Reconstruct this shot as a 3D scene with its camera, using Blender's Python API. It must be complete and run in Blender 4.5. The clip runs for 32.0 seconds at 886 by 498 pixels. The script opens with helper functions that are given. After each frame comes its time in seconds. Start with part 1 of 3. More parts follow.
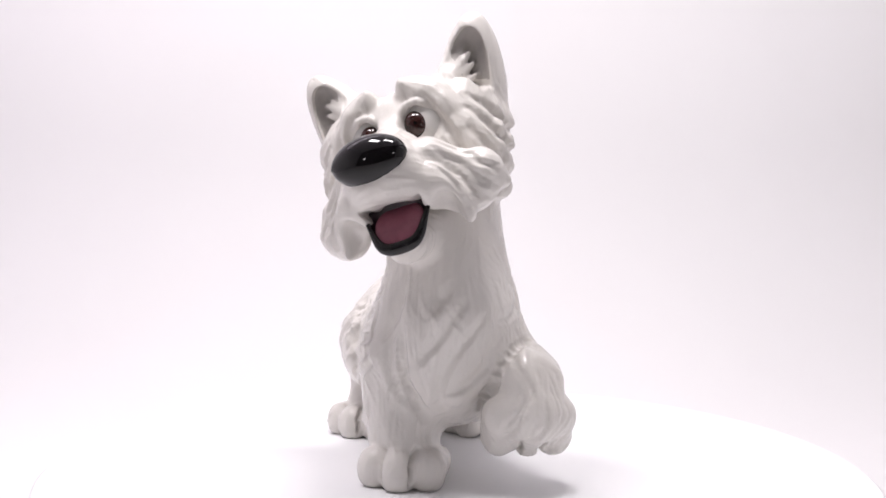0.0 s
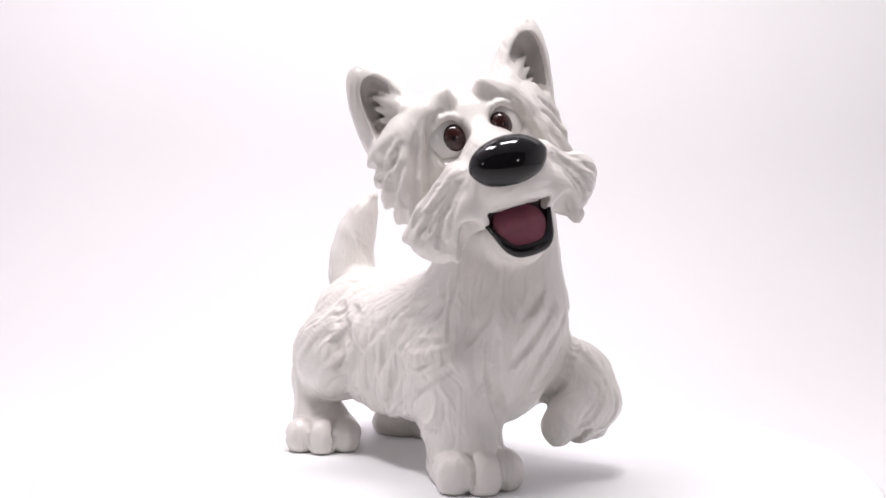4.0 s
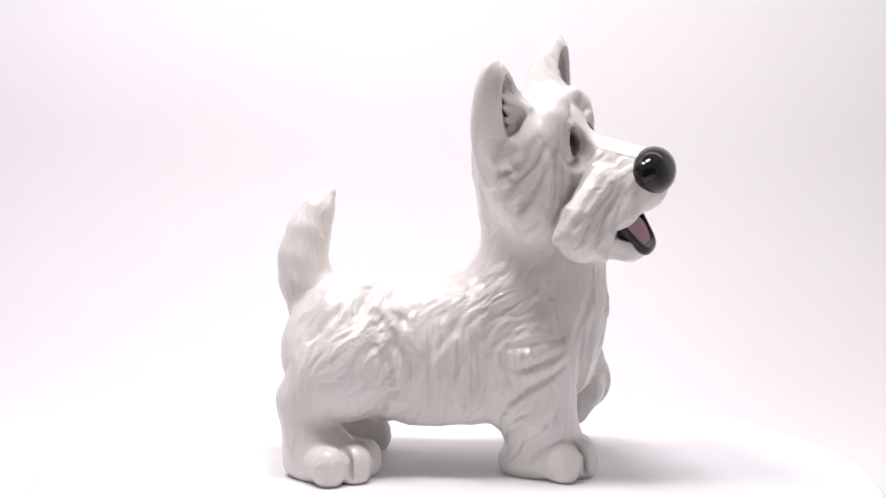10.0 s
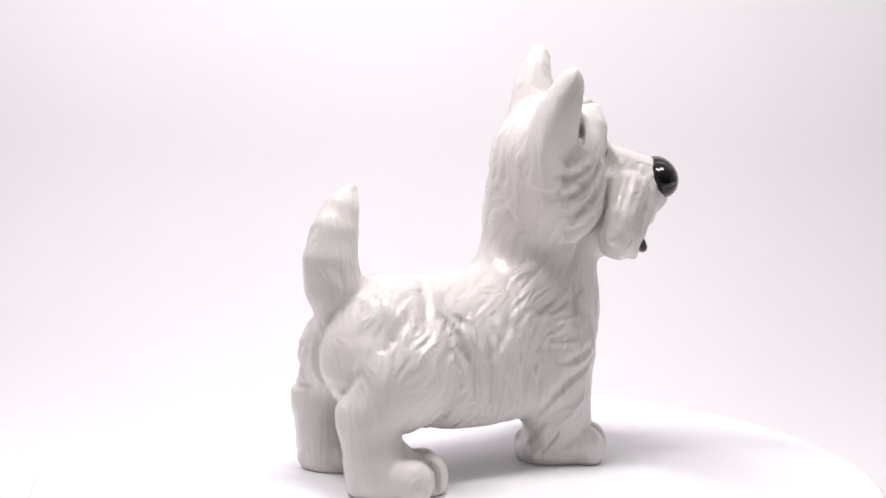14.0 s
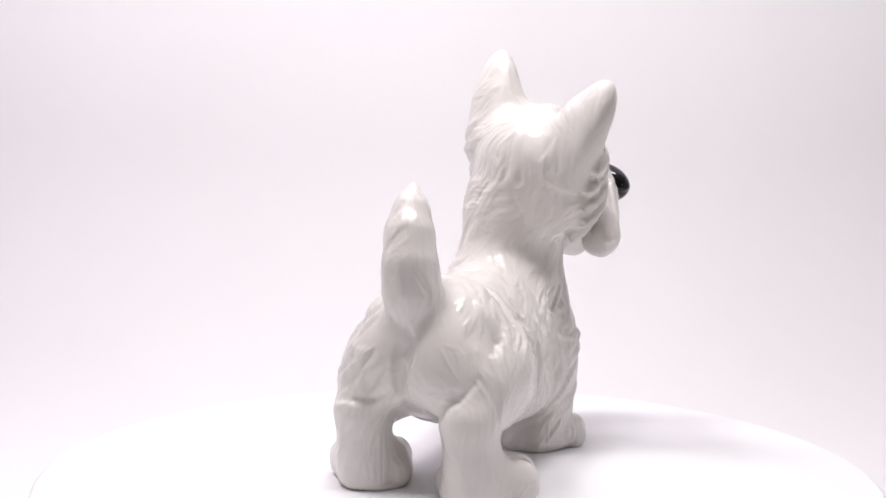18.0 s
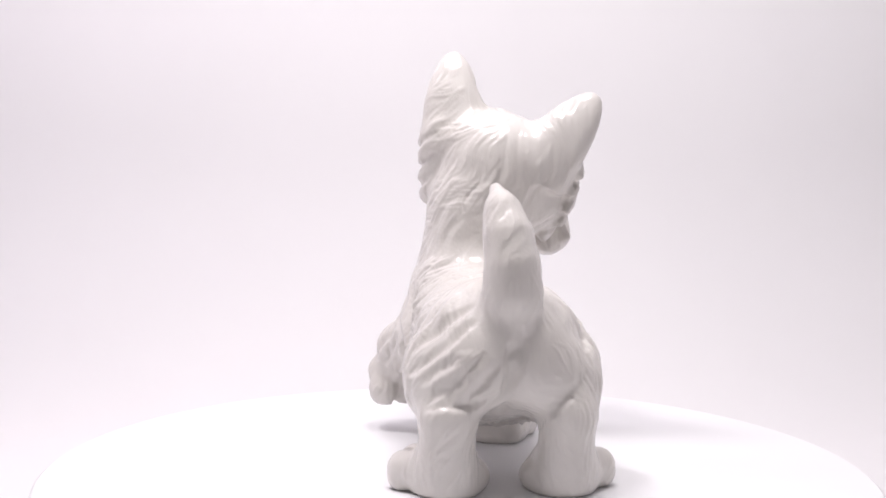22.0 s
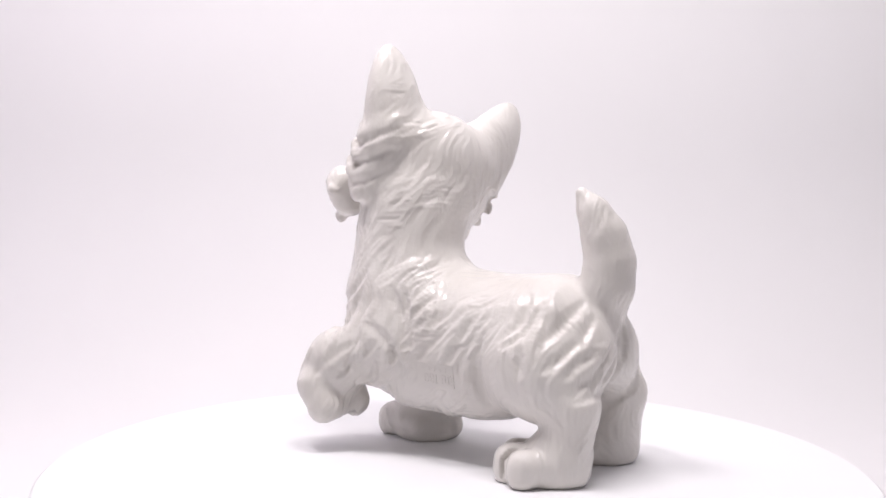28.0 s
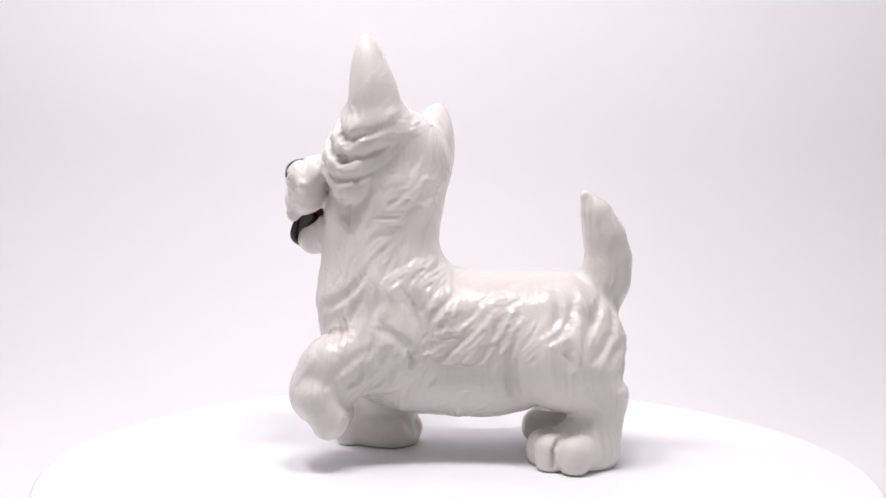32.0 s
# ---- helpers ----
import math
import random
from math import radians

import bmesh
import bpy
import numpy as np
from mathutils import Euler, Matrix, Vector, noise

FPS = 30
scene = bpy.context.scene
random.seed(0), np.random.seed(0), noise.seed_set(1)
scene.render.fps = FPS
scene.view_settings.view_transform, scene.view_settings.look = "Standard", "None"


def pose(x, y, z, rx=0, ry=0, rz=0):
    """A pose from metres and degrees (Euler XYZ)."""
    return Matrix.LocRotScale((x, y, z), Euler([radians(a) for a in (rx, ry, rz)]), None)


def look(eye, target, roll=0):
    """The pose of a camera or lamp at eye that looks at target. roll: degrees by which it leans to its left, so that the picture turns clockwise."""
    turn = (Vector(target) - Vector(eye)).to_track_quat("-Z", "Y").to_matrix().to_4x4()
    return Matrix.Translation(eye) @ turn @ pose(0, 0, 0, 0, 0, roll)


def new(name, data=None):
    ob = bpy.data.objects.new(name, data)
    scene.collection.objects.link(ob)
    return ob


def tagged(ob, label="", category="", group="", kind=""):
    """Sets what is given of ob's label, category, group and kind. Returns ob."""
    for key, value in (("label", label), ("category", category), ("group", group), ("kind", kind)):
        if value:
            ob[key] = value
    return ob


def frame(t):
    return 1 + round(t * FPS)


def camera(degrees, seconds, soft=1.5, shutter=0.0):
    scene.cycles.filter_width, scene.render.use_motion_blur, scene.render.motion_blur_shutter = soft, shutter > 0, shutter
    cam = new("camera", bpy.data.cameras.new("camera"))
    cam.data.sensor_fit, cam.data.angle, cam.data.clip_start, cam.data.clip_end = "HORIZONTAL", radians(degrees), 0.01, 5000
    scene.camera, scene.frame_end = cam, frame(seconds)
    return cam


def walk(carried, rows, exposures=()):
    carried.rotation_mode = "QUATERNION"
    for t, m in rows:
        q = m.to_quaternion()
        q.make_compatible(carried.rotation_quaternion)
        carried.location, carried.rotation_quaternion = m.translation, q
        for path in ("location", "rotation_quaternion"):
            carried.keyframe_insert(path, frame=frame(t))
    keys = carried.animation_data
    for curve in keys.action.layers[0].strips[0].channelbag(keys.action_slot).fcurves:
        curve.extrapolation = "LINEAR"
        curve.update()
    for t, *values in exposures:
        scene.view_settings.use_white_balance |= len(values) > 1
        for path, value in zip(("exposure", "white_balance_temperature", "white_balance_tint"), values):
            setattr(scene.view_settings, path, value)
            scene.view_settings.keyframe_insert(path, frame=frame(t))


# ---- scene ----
from mathutils.kdtree import KDTree
# ---------------------------------------------------------------- camera
TOP = 0.055            # height of the turntable's top
cam = camera(51.42, 32.0, soft=1.65)
EYE = Vector((0.0, -0.4673, TOP + 0.1166))
AIM = EYE + Vector((-0.01741, 0.99956, -0.02405))
walk(cam, [(0.0, look(EYE, AIM, 0.585)), (32.0, look(EYE, AIM, 0.585))],
     exposures=[(0.0, -0.02, 6500, 15), (3.5, 0.04, 6500, 14.5), (5.5, 0.10, 6500, 15), (8.0, 0.07, 6500, 15), (12.0, 0.00, 6500, 15), (24.0, -0.12, 6500, 16), (32.0, -0.12, 6500, 16)])

# ---------------------------------------------------------------- light
world = bpy.data.worlds.new("room")
scene.world = world
world.use_nodes = True
world.node_tree.nodes["Background"].inputs[0].default_value = (1.0, 0.985, 0.985, 1)
world.node_tree.nodes["Background"].inputs[1].default_value = 0.04


def area_lamp(name, eye, target, sx, sy, power, colour):
    data = bpy.data.lights.new(name, "AREA")
    data.shape, data.size, data.size_y, data.energy, data.color = "RECTANGLE", sx, sy, power, colour
    ob = new(name, data)
    ob.matrix_world = look(eye, target)
    return ob


for x in (-0.23, 0.05):
    area_lamp("ceiling_panel_light", (x, -0.13, 0.82), (x * 0.3 + 0.03, 0.02, 0.0), 0.22, 0.09, 2.8, (1.0, 0.985, 0.975))
# fill lamps added to brighten the backdrop, tinted lavender on the left
area_lamp("backdrop_fill_light", (-0.45, 0.20, 0.82), (-0.48, 0.50, 0.18), 0.66, 0.05, 1.12, (0.97, 0.89, 1.0))
area_lamp("backdrop_fill_light", (0.36, 0.22, 0.82), (0.38, 0.50, 0.20), 0.80, 0.05, 0.85, (0.985, 0.975, 0.98))
for side in (-1, 1):
    area_lamp("front_lamp_light", (side * 0.36, -0.58, 0.30), (0, 0, 0.16), 0.03, 0.06, 0.10, (1.0, 0.97, 0.96))


# ---------------------------------------------------------------- materials
def shader(name, colour, rough, spec=0.5, coat=0.0, metal=0.0):
    m = bpy.data.materials.new(name)
    m.use_nodes = True
    b = m.node_tree.nodes["Principled BSDF"]
    b.inputs["Base Color"].default_value = (*colour, 1)
    b.inputs["Roughness"].default_value = rough
    b.inputs["Specular IOR Level"].default_value = spec
    b.inputs["Coat Weight"].default_value = coat
    b.inputs["Metallic"].default_value = metal
    return m, m.node_tree, b


def vary(tree, bsdf, low, high, scale, stretch=(1, 1, 1), detail=4.0):
    """Mottles the base colour between two tones."""
    co = tree.nodes.new("ShaderNodeTexCoord")
    mp = tree.nodes.new("ShaderNodeMapping")
    mp.inputs["Scale"].default_value = stretch
    nz = tree.nodes.new("ShaderNodeTexNoise")
    nz.inputs["Scale"].default_value, nz.inputs["Detail"].default_value = scale, detail
    rp = tree.nodes.new("ShaderNodeValToRGB")
    rp.color_ramp.elements[0].position, rp.color_ramp.elements[1].position = 0.3, 0.7
    rp.color_ramp.elements[0].color, rp.color_ramp.elements[1].color = (*low, 1), (*high, 1)
    tree.links.new(co.outputs["Object"], mp.inputs["Vector"])
    tree.links.new(mp.outputs["Vector"], nz.inputs["Vector"])
    tree.links.new(nz.outputs["Fac"], rp.inputs["Fac"])
    tree.links.new(rp.outputs["Color"], bsdf.inputs["Base Color"])
    return nz


def relief(tree, bsdf, layers, strength, distance):
    """Bump from noise layers (scale, stretch, weight)."""
    co = tree.nodes.new("ShaderNodeTexCoord")
    total = None
    sway = tree.nodes.new("ShaderNodeTexNoise")
    sway.inputs["Scale"].default_value, sway.inputs["Detail"].default_value = 55.0, 1.0
    tree.links.new(co.outputs["Object"], sway.inputs["Vector"])
    warp = tree.nodes.new("ShaderNodeVectorMath")
    warp.operation = "MULTIPLY_ADD"
    warp.inputs[1].default_value = (0.022, 0.022, 0.022)
    tree.links.new(sway.outputs["Color"], warp.inputs[0])
    tree.links.new(co.outputs["Object"], warp.inputs[2])
    for scale, stretch, weight in layers:
        mp = tree.nodes.new("ShaderNodeMapping")
        mp.inputs["Scale"].default_value = stretch
        nz = tree.nodes.new("ShaderNodeTexNoise")
        nz.inputs["Scale"].default_value, nz.inputs["Detail"].default_value = scale, 3.0
        ml = tree.nodes.new("ShaderNodeMath")
        ml.operation = "MULTIPLY_ADD"
        ml.inputs[1].default_value = weight
        ml.inputs[2].default_value = 0.0
        tree.links.new(warp.outputs["Vector"], mp.inputs["Vector"])
        tree.links.new(mp.outputs["Vector"], nz.inputs["Vector"])
        tree.links.new(nz.outputs["Fac"], ml.inputs[0])
        if total:
            tree.links.new(total.outputs[0], ml.inputs[2])
        total = ml
    bp = tree.nodes.new("ShaderNodeBump")
    bp.inputs["Strength"].default_value, bp.inputs["Distance"].default_value = strength, distance
    tree.links.new(total.outputs[0], bp.inputs["Height"])
    tree.links.new(bp.outputs["Normal"], bsdf.inputs["Normal"])
    tree.links.new(bp.outputs["Normal"], bsdf.inputs["Coat Normal"])


GLAZE, tree, bsdf = shader("white_glaze", (0.70, 0.68, 0.665), 0.46, 0.33, 0.62)
bsdf.inputs["Coat Roughness"].default_value = 0.045
vary(tree, bsdf, (0.685, 0.65, 0.613), (0.755, 0.724, 0.69), 28.0)
relief(tree, bsdf, [(1.0, (700, 700, 130), 1.0), (160.0, (1, 1, 1), 0.6)], 0.3, 0.0004)
GREY, tree, bsdf = shader("grey_washed_glaze", (0.3, 0.28, 0.27), 0.35, 0.5)
vary(tree, bsdf, (0.36, 0.335, 0.315), (0.50, 0.47, 0.445), 90.0)
relief(tree, bsdf, [(1.0, (700, 700, 200), 1.0)], 0.3, 0.0006)
BLACK, tree, bsdf = shader("black_gloss", (0.006, 0.005, 0.006), 0.07, 0.4)
relief(tree, bsdf, [(220.0, (1, 1, 1), 1.0)], 0.06, 0.0004)
LINING, tree, bsdf = shader("dark_mouth_enamel", (0.03, 0.012, 0.016), 0.35, 0.4)
PINK, tree, bsdf = shader("dusky_pink_enamel", (0.3, 0.1, 0.12), 0.25, 0.5)
vary(tree, bsdf, (0.25, 0.072, 0.108), (0.34, 0.105, 0.15), 120.0)
BROWN, tree, bsdf = shader("brown_iris_enamel", (0.07, 0.02, 0.018), 0.05, 0.55, 0.0)
vary(tree, bsdf, (0.02, 0.007, 0.006), (0.045, 0.015, 0.013), 260.0)
SCLERA, tree, bsdf = shader("eye_white_enamel", (0.74, 0.72, 0.70), 0.15, 0.5)
TABLE, tree, bsdf = shader("white_turntable_top", (0.86, 0.86, 0.875), 0.55, 0.3)
vary(tree, bsdf, (0.845, 0.845, 0.862), (0.875, 0.875, 0.888), 9.0)
PAPER, tree, bsdf = shader("white_backdrop_paper", (0.84, 0.83, 0.835), 0.85, 0.2)
vary(tree, bsdf, (0.825, 0.815, 0.82), (0.85, 0.84, 0.846), 3.0)
relief(tree, bsdf, [(400.0, (1, 1, 1), 1.0)], 0.05, 0.0005)
FABRIC, tree, bsdf = shader("white_bounce_fabric", (0.74, 0.73, 0.74), 0.9, 0.1)
relief(tree, bsdf, [(900.0, (1, 1, 1), 1.0)], 0.1, 0.0005)


def mesh_of(name, verts, faces, smooth=True):
    me = bpy.data.meshes.new(name)
    me.from_pydata([tuple(v) for v in verts], [], [tuple(f) for f in faces])
    me.validate()
    me.polygons.foreach_set("use_smooth", [smooth] * len(me.polygons))
    return me


def part(name, me, material, parent, label=""):
    ob = new(name, me)
    if not me.materials:
        me.materials.append(material)
    ob.parent = parent
    if label:
        ob["label"] = label
    return ob


# ---------------------------------------------------------------- studio
def lathe(profile, n=160):
    """Turns (radius, z) pairs about the z axis."""
    vs, fs = [], []
    for r, z in profile:
        vs += [(r * math.cos(2 * math.pi * i / n), r * math.sin(2 * math.pi * i / n), z) for i in range(n)]
    for k in range(len(profile) - 1):
        fs += [(k * n + i, k * n + (i + 1) % n, (k + 1) * n + (i + 1) % n, (k + 1) * n + i) for i in range(n)]
    fs.append(tuple(range(n - 1, -1, -1)))
    fs.append(tuple((len(profile) - 1) * n + i for i in range(n)))
    return vs, fs


def build_studio():
    # one sheet of paper: floor, a wide curve, back wall
    line = [(-0.79, 0.0), (0.24, 0.0)]
    line += [(0.24 + 0.26 * math.sin(a * math.pi / 32), 0.26 - 0.26 * math.cos(a * math.pi / 32)) for a in range(1, 17)]
    line += [(0.50, 0.87)]
    vs = [(x, y, z) for y, z in line for x in (-0.79, 0.79)]
    vs += [(x, y + (0.004 if z > 0.05 else 0), z - 0.004) for y, z in line for x in (-0.79, 0.79)]
    n = len(line)
    fs = [(2 * k, 2 * k + 1, 2 * k + 3, 2 * k + 2) for k in range(n - 1)]
    fs += [(2 * (n + k) + 1, 2 * (n + k), 2 * (n + k) + 2, 2 * (n + k) + 3) for k in range(n - 1)]
    ob = new("backdrop", mesh_of("backdrop", vs, fs))
    ob.data.materials.append(PAPER)
    # unseen fabric added to bounce light: two sides, back and roof
    def sheet(name, corners, normal):
        c = [Vector(v) for v in corners]
        o = Vector(normal) * 0.004
        me = mesh_of(name, c + [v + o for v in c], [(0, 1, 2, 3), (7, 6, 5, 4), (0, 4, 5, 1), (1, 5, 6, 2), (2, 6, 7, 3), (3, 7, 4, 0)], False)
        me.materials.append(FABRIC)
        return tagged(new(name, me), "unseen white fabric wall added around the set", "wall", kind="structure")
    a, b, f, k, top = -0.80, 0.80, -0.80, 0.515, 0.88
    sheet("wall_west", [(a, f, -0.01), (a, k, -0.01), (a, k, top), (a, f, top)], (-1, 0, 0))
    sheet("wall_east", [(b, f, -0.01), (b, k, -0.01), (b, k, top), (b, f, top)], (1, 0, 0))
    sheet("wall_north", [(a, k, -0.01), (b, k, -0.01), (b, k, top), (a, k, top)], (0, 1, 0))
    roof = sheet("ceiling", [(a, f, top), (b, f, top), (b, k, top), (a, k, top)], (0, 0, 1))
    roof["label"], roof["category"] = "unseen white fabric roof added to bounce light", "ceiling"
    tagged(ob, "white seamless paper backdrop curving up behind the turntable", "backdrop", kind="structure")


build_studio()


def build_turntable():
    table = new("turntable")
    table.location = (0, 0, TOP)
    tagged(table, "round white motorised display turntable with a plain matte top", "turntable")
    top = part("plate", mesh_of("plate", *lathe([(0.196, -0.018), (0.1992, -0.017), (0.200, -0.0145), (0.200, -0.0035), (0.1994, -0.0012),
                                                 (0.1978, 0.0)])), TABLE, table, "matte white round plate")
    part("base", mesh_of("base", *lathe([(0.150, -0.055), (0.153, -0.053), (0.153, -0.020), (0.150, -0.018)], 96)), TABLE, table)
    for me in (top.data,):
        me.polygons[-1].use_smooth = me.polygons[-2].use_smooth = False
    return table


TURNTABLE = build_turntable()



# ---------------------------------------------------------------- the figurine, in millimetres until it is meshed
STEP = 0.64
LOW = np.array([-96.0, -84.0, -3.0])
SIZE = np.array([int(v / STEP) for v in (206.0, 142.0, 226.0)])
FIELD = np.full(tuple(SIZE), 40.0, np.float32)


class Body:
    """A frame in which pieces are placed: the whole dog, or the tilted head."""

    def __init__(self, turn=np.eye(3), origin=(0, 0, 0)):
        self.turn, self.origin = np.array(turn, float), np.array(origin, float)

    def out(self, p):
        return self.turn @ np.array(p, float) + self.origin


DOG = Body()
ly = np.array([0.41, 0.86, 0.29]) / np.linalg.norm([0.41, 0.86, 0.29])
lx = np.array([0.903, -0.43, 0.0]) / np.linalg.norm([0.903, -0.43, 0.0])
HEAD = Body(np.stack([lx, ly, np.cross(lx, ly)], 1), (41.2, -28.4, 150.9))


def box_of(lo, hi):
    a = np.maximum(0, np.floor((np.array(lo) - LOW) / STEP).astype(int))
    b = np.minimum(SIZE, np.ceil((np.array(hi) - LOW) / STEP).astype(int) + 1)
    if (b <= a).any():
        return None, None
    sl = tuple(slice(i, j) for i, j in zip(a, b))
    g = np.meshgrid(*[(LOW[i] + STEP * np.arange(a[i], b[i])).astype(np.float32) for i in range(3)], indexing="ij", sparse=True)
    return sl, g


def blend(sl, d, k, cut=False):
    f = FIELD[sl]
    if cut:
        h = np.maximum(k - np.abs(f + d), 0) / k
        FIELD[sl] = np.maximum(f, -d) + h * h * k * 0.25
    else:
        h = np.maximum(k - np.abs(f - d), 0) / k
        FIELD[sl] = np.minimum(f, d) - h * h * k * 0.25


def ell(c, r, k=8.0, body=DOG, turn=None, cut=False):
    """An ellipsoid, smoothly joined to (or cut from) what is there."""
    m = body.turn if turn is None else body.turn @ np.array(Euler([radians(a) for a in turn]).to_matrix())
    o = body.out(c)
    ext = np.sqrt(((m * np.array(r)) ** 2).sum(1)) + k + 3
    sl, g = box_of(o - ext, o + ext)
    q = [g[i] - np.float32(o[i]) for i in range(3)]
    loc = [m[0, j] * q[0] + m[1, j] * q[1] + m[2, j] * q[2] for j in range(3)]
    k0 = np.sqrt(sum((loc[j] / r[j]) ** 2 for j in range(3)))
    k1 = np.sqrt(sum((loc[j] / r[j] ** 2) ** 2 for j in range(3)))
    blend(sl, k0 * (k0 - 1) / np.maximum(k1, 1e-6), k, cut)


def cone(a, b, ra, rb, k=6.0, body=DOG, cut=False):
    """A rounded cone from a to b."""
    a, b = body.out(a), body.out(b)
    e = max(ra, rb) + k + 3
    sl, g = box_of(np.minimum(a, b) - e, np.maximum(a, b) + e)
    if sl is None:
        return
    ab = b - a
    q = [g[i] - np.float32(a[i]) for i in range(3)]
    t = np.clip((q[0] * ab[0] + q[1] * ab[1] + q[2] * ab[2]) / (ab @ ab), 0, 1)
    d = np.sqrt(sum((q[i] - t * np.float32(ab[i])) ** 2 for i in range(3))) - (ra + (rb - ra) * t)
    blend(sl, d, k, cut)


def lock(points, r0, r1, k=2.5, body=DOG, cut=False):
    """A tapered strand through points."""
    n = len(points) - 1
    for i in range(n):
        cone(points[i], points[i + 1], r0 + (r1 - r0) * i / n, r0 + (r1 - r0) * (i + 1) / n, k, body, cut)


def ear_frame(s):
    """Base, unit axes (up, across, front) and height of an ear."""
    base, tip = HEAD.out((-8, 2 + s * 31.0, 17.5 + s)), HEAD.out((-6, 2.2 + s * 42.5, 52.3 + s))
    u = (tip - base) / np.linalg.norm(tip - base)
    w = HEAD.turn @ np.array([-0.12, s * 0.70, -0.67])
    w = w - u * (w @ u)
    w /= np.linalg.norm(w)
    return base, u, w, np.cross(w, u) * s, np.linalg.norm(tip - base)


def ear_cup(h, W, N, size):
    """The hollow of an ear, in the ear's own lengths."""
    wide = 11.0 * np.sqrt(np.clip(1.0 - np.clip(h * 1.28 - 0.02, 0.0, 1.0) ** 1.5, 0.0, 1.0)) + 0.1
    deep = 0.74 * wide
    d = (np.sqrt(((W + 1.0) / wide) ** 2 + ((N - 9.0 * np.clip(1.15 - h, 0.3, 1.0)) / deep) ** 2) - 1) * wide
    return np.maximum(np.maximum(d, (0.06 - h) * size), (N - 10.0) * 0.8)


def ear(s):
    """A pointed cupped ear, open to the front."""
    base, u, w, n, size = ear_frame(s)
    tip = base + u * size
    cone((-9, 1 + s * 22.0, 8), (-10, 2 + s * 32.0, 29), 16.5, 8, 8, HEAD)
    cone((-4, 1 + s * 22.0, 22), (-5, 1.5 + s * 26.0, 28), 9, 6, 5, HEAD)
    sl, g = box_of(np.minimum(base, tip) - 24, np.maximum(base, tip) + 24)
    q = [g[i] - np.float32(base[i]) for i in range(3)]
    dot = lambda v: v[0] * q[0] + v[1] * q[1] + v[2] * q[2]
    h = dot(u) / size
    wide = 16.5 * np.sqrt(np.clip(1.0 - np.clip(h, 0.0, 1.0) ** 1.5, 0.0, 1.0)) + 0.15
    W, N = dot(w), dot(n)
    N = N + 0.012 * W * W - 1.0
    thick = np.where(N < 0, 0.74, 0.60) * wide + 1.5 * np.clip(1.3 * (1.0 - h), 0.0, 1.0) + 0.1
    outer = (np.sqrt((W / wide) ** 2 + (N / thick) ** 2) - 1) * thick
    outer = np.maximum(np.maximum(outer, (h - 1.0) * size), (-0.5 - h) * size)
    inner = ear_cup(h, W, N, size)
    f = FIELD[sl]
    hh = np.maximum(5.0 - np.abs(f - outer), 0) / 5.0
    both = np.minimum(f, outer) - hh * hh * 1.25
    cc = np.maximum(3.0 - np.abs(both + inner), 0) / 3.0
    FIELD[sl] = np.maximum(both, -inner) + cc * cc * 0.75
    # tufts of hair that grow across the cup
    for x0, z0, x1, y1, z1, r in ((-2, 30, -8, 32.5, 43, 2.4), (-1, 27, -7, 35, 39, 2.8), (0, 25, -6, 36.5, 34.5, 2.8), (0, 22, -6, 37, 29.5, 2.8), (0, 20, -6, 37, 24, 2.6),
                                  (-1, 18, -7, 35, 19, 2.2)):
        lock([(x0, 1 + s * 24, z0), (x0 - 1.5, 1 + s * (0.6 * 24 + 0.4 * y1), 0.6 * z0 + 0.4 * z1 - 0.8), (x1 + 1.8, 1 + s * (y1 + 0.4), z1 + 0.5)], 1.1 * r, 1.2, 2.2, HEAD)
    ell((-1, 1 + s * 25, 25), (5.5, 4.5, 6), 3, HEAD)


TOE_GAPS = []


def paw(cx, cy, turn, scale=1.0):
    """A stubby standing paw with three toes, pointing along turn degrees."""
    c, s = math.cos(radians(turn)), math.sin(radians(turn))

    def at(x, y, z):
        return (cx + c * x * scale - s * y * scale, cy + s * x * scale + c * y * scale, z)
    ell(at(-2, 0, 9), (15 * scale, 15 * scale, 11), 6, turn=(0, 0, turn))
    ell(at(-3, 0, 3.5), (18 * scale, 16.5 * scale, 8), 4, turn=(0, 0, turn))
    for x, y, r in ((12.0, 11.9, 8.3), (16.6, 0, 8.6), (12.0, -11.9, 8.3)):
        cone(at(0, y * 0.8, 10), at(x, y, 9.4), r * scale * 0.95, r * scale, 1.0)
        cone(at(x, y, 9.4), at(x + 0.4, y, 6.6), r * scale, r * scale, 1.0)
    for y in (11.0, -11.0):
        cone(at(-12, y * 0.85, 7), at(9, y, 8.4), 7.5 * scale, 8.2 * scale, 2.0)
    for y in (6.4, -6.4):
        TOE_GAPS.append([at(13, y, 18), at(18, y, 16), at(22, y * 1.05, 11), at(22, y * 1.08, 5), at(21, y * 1.08, 0)])


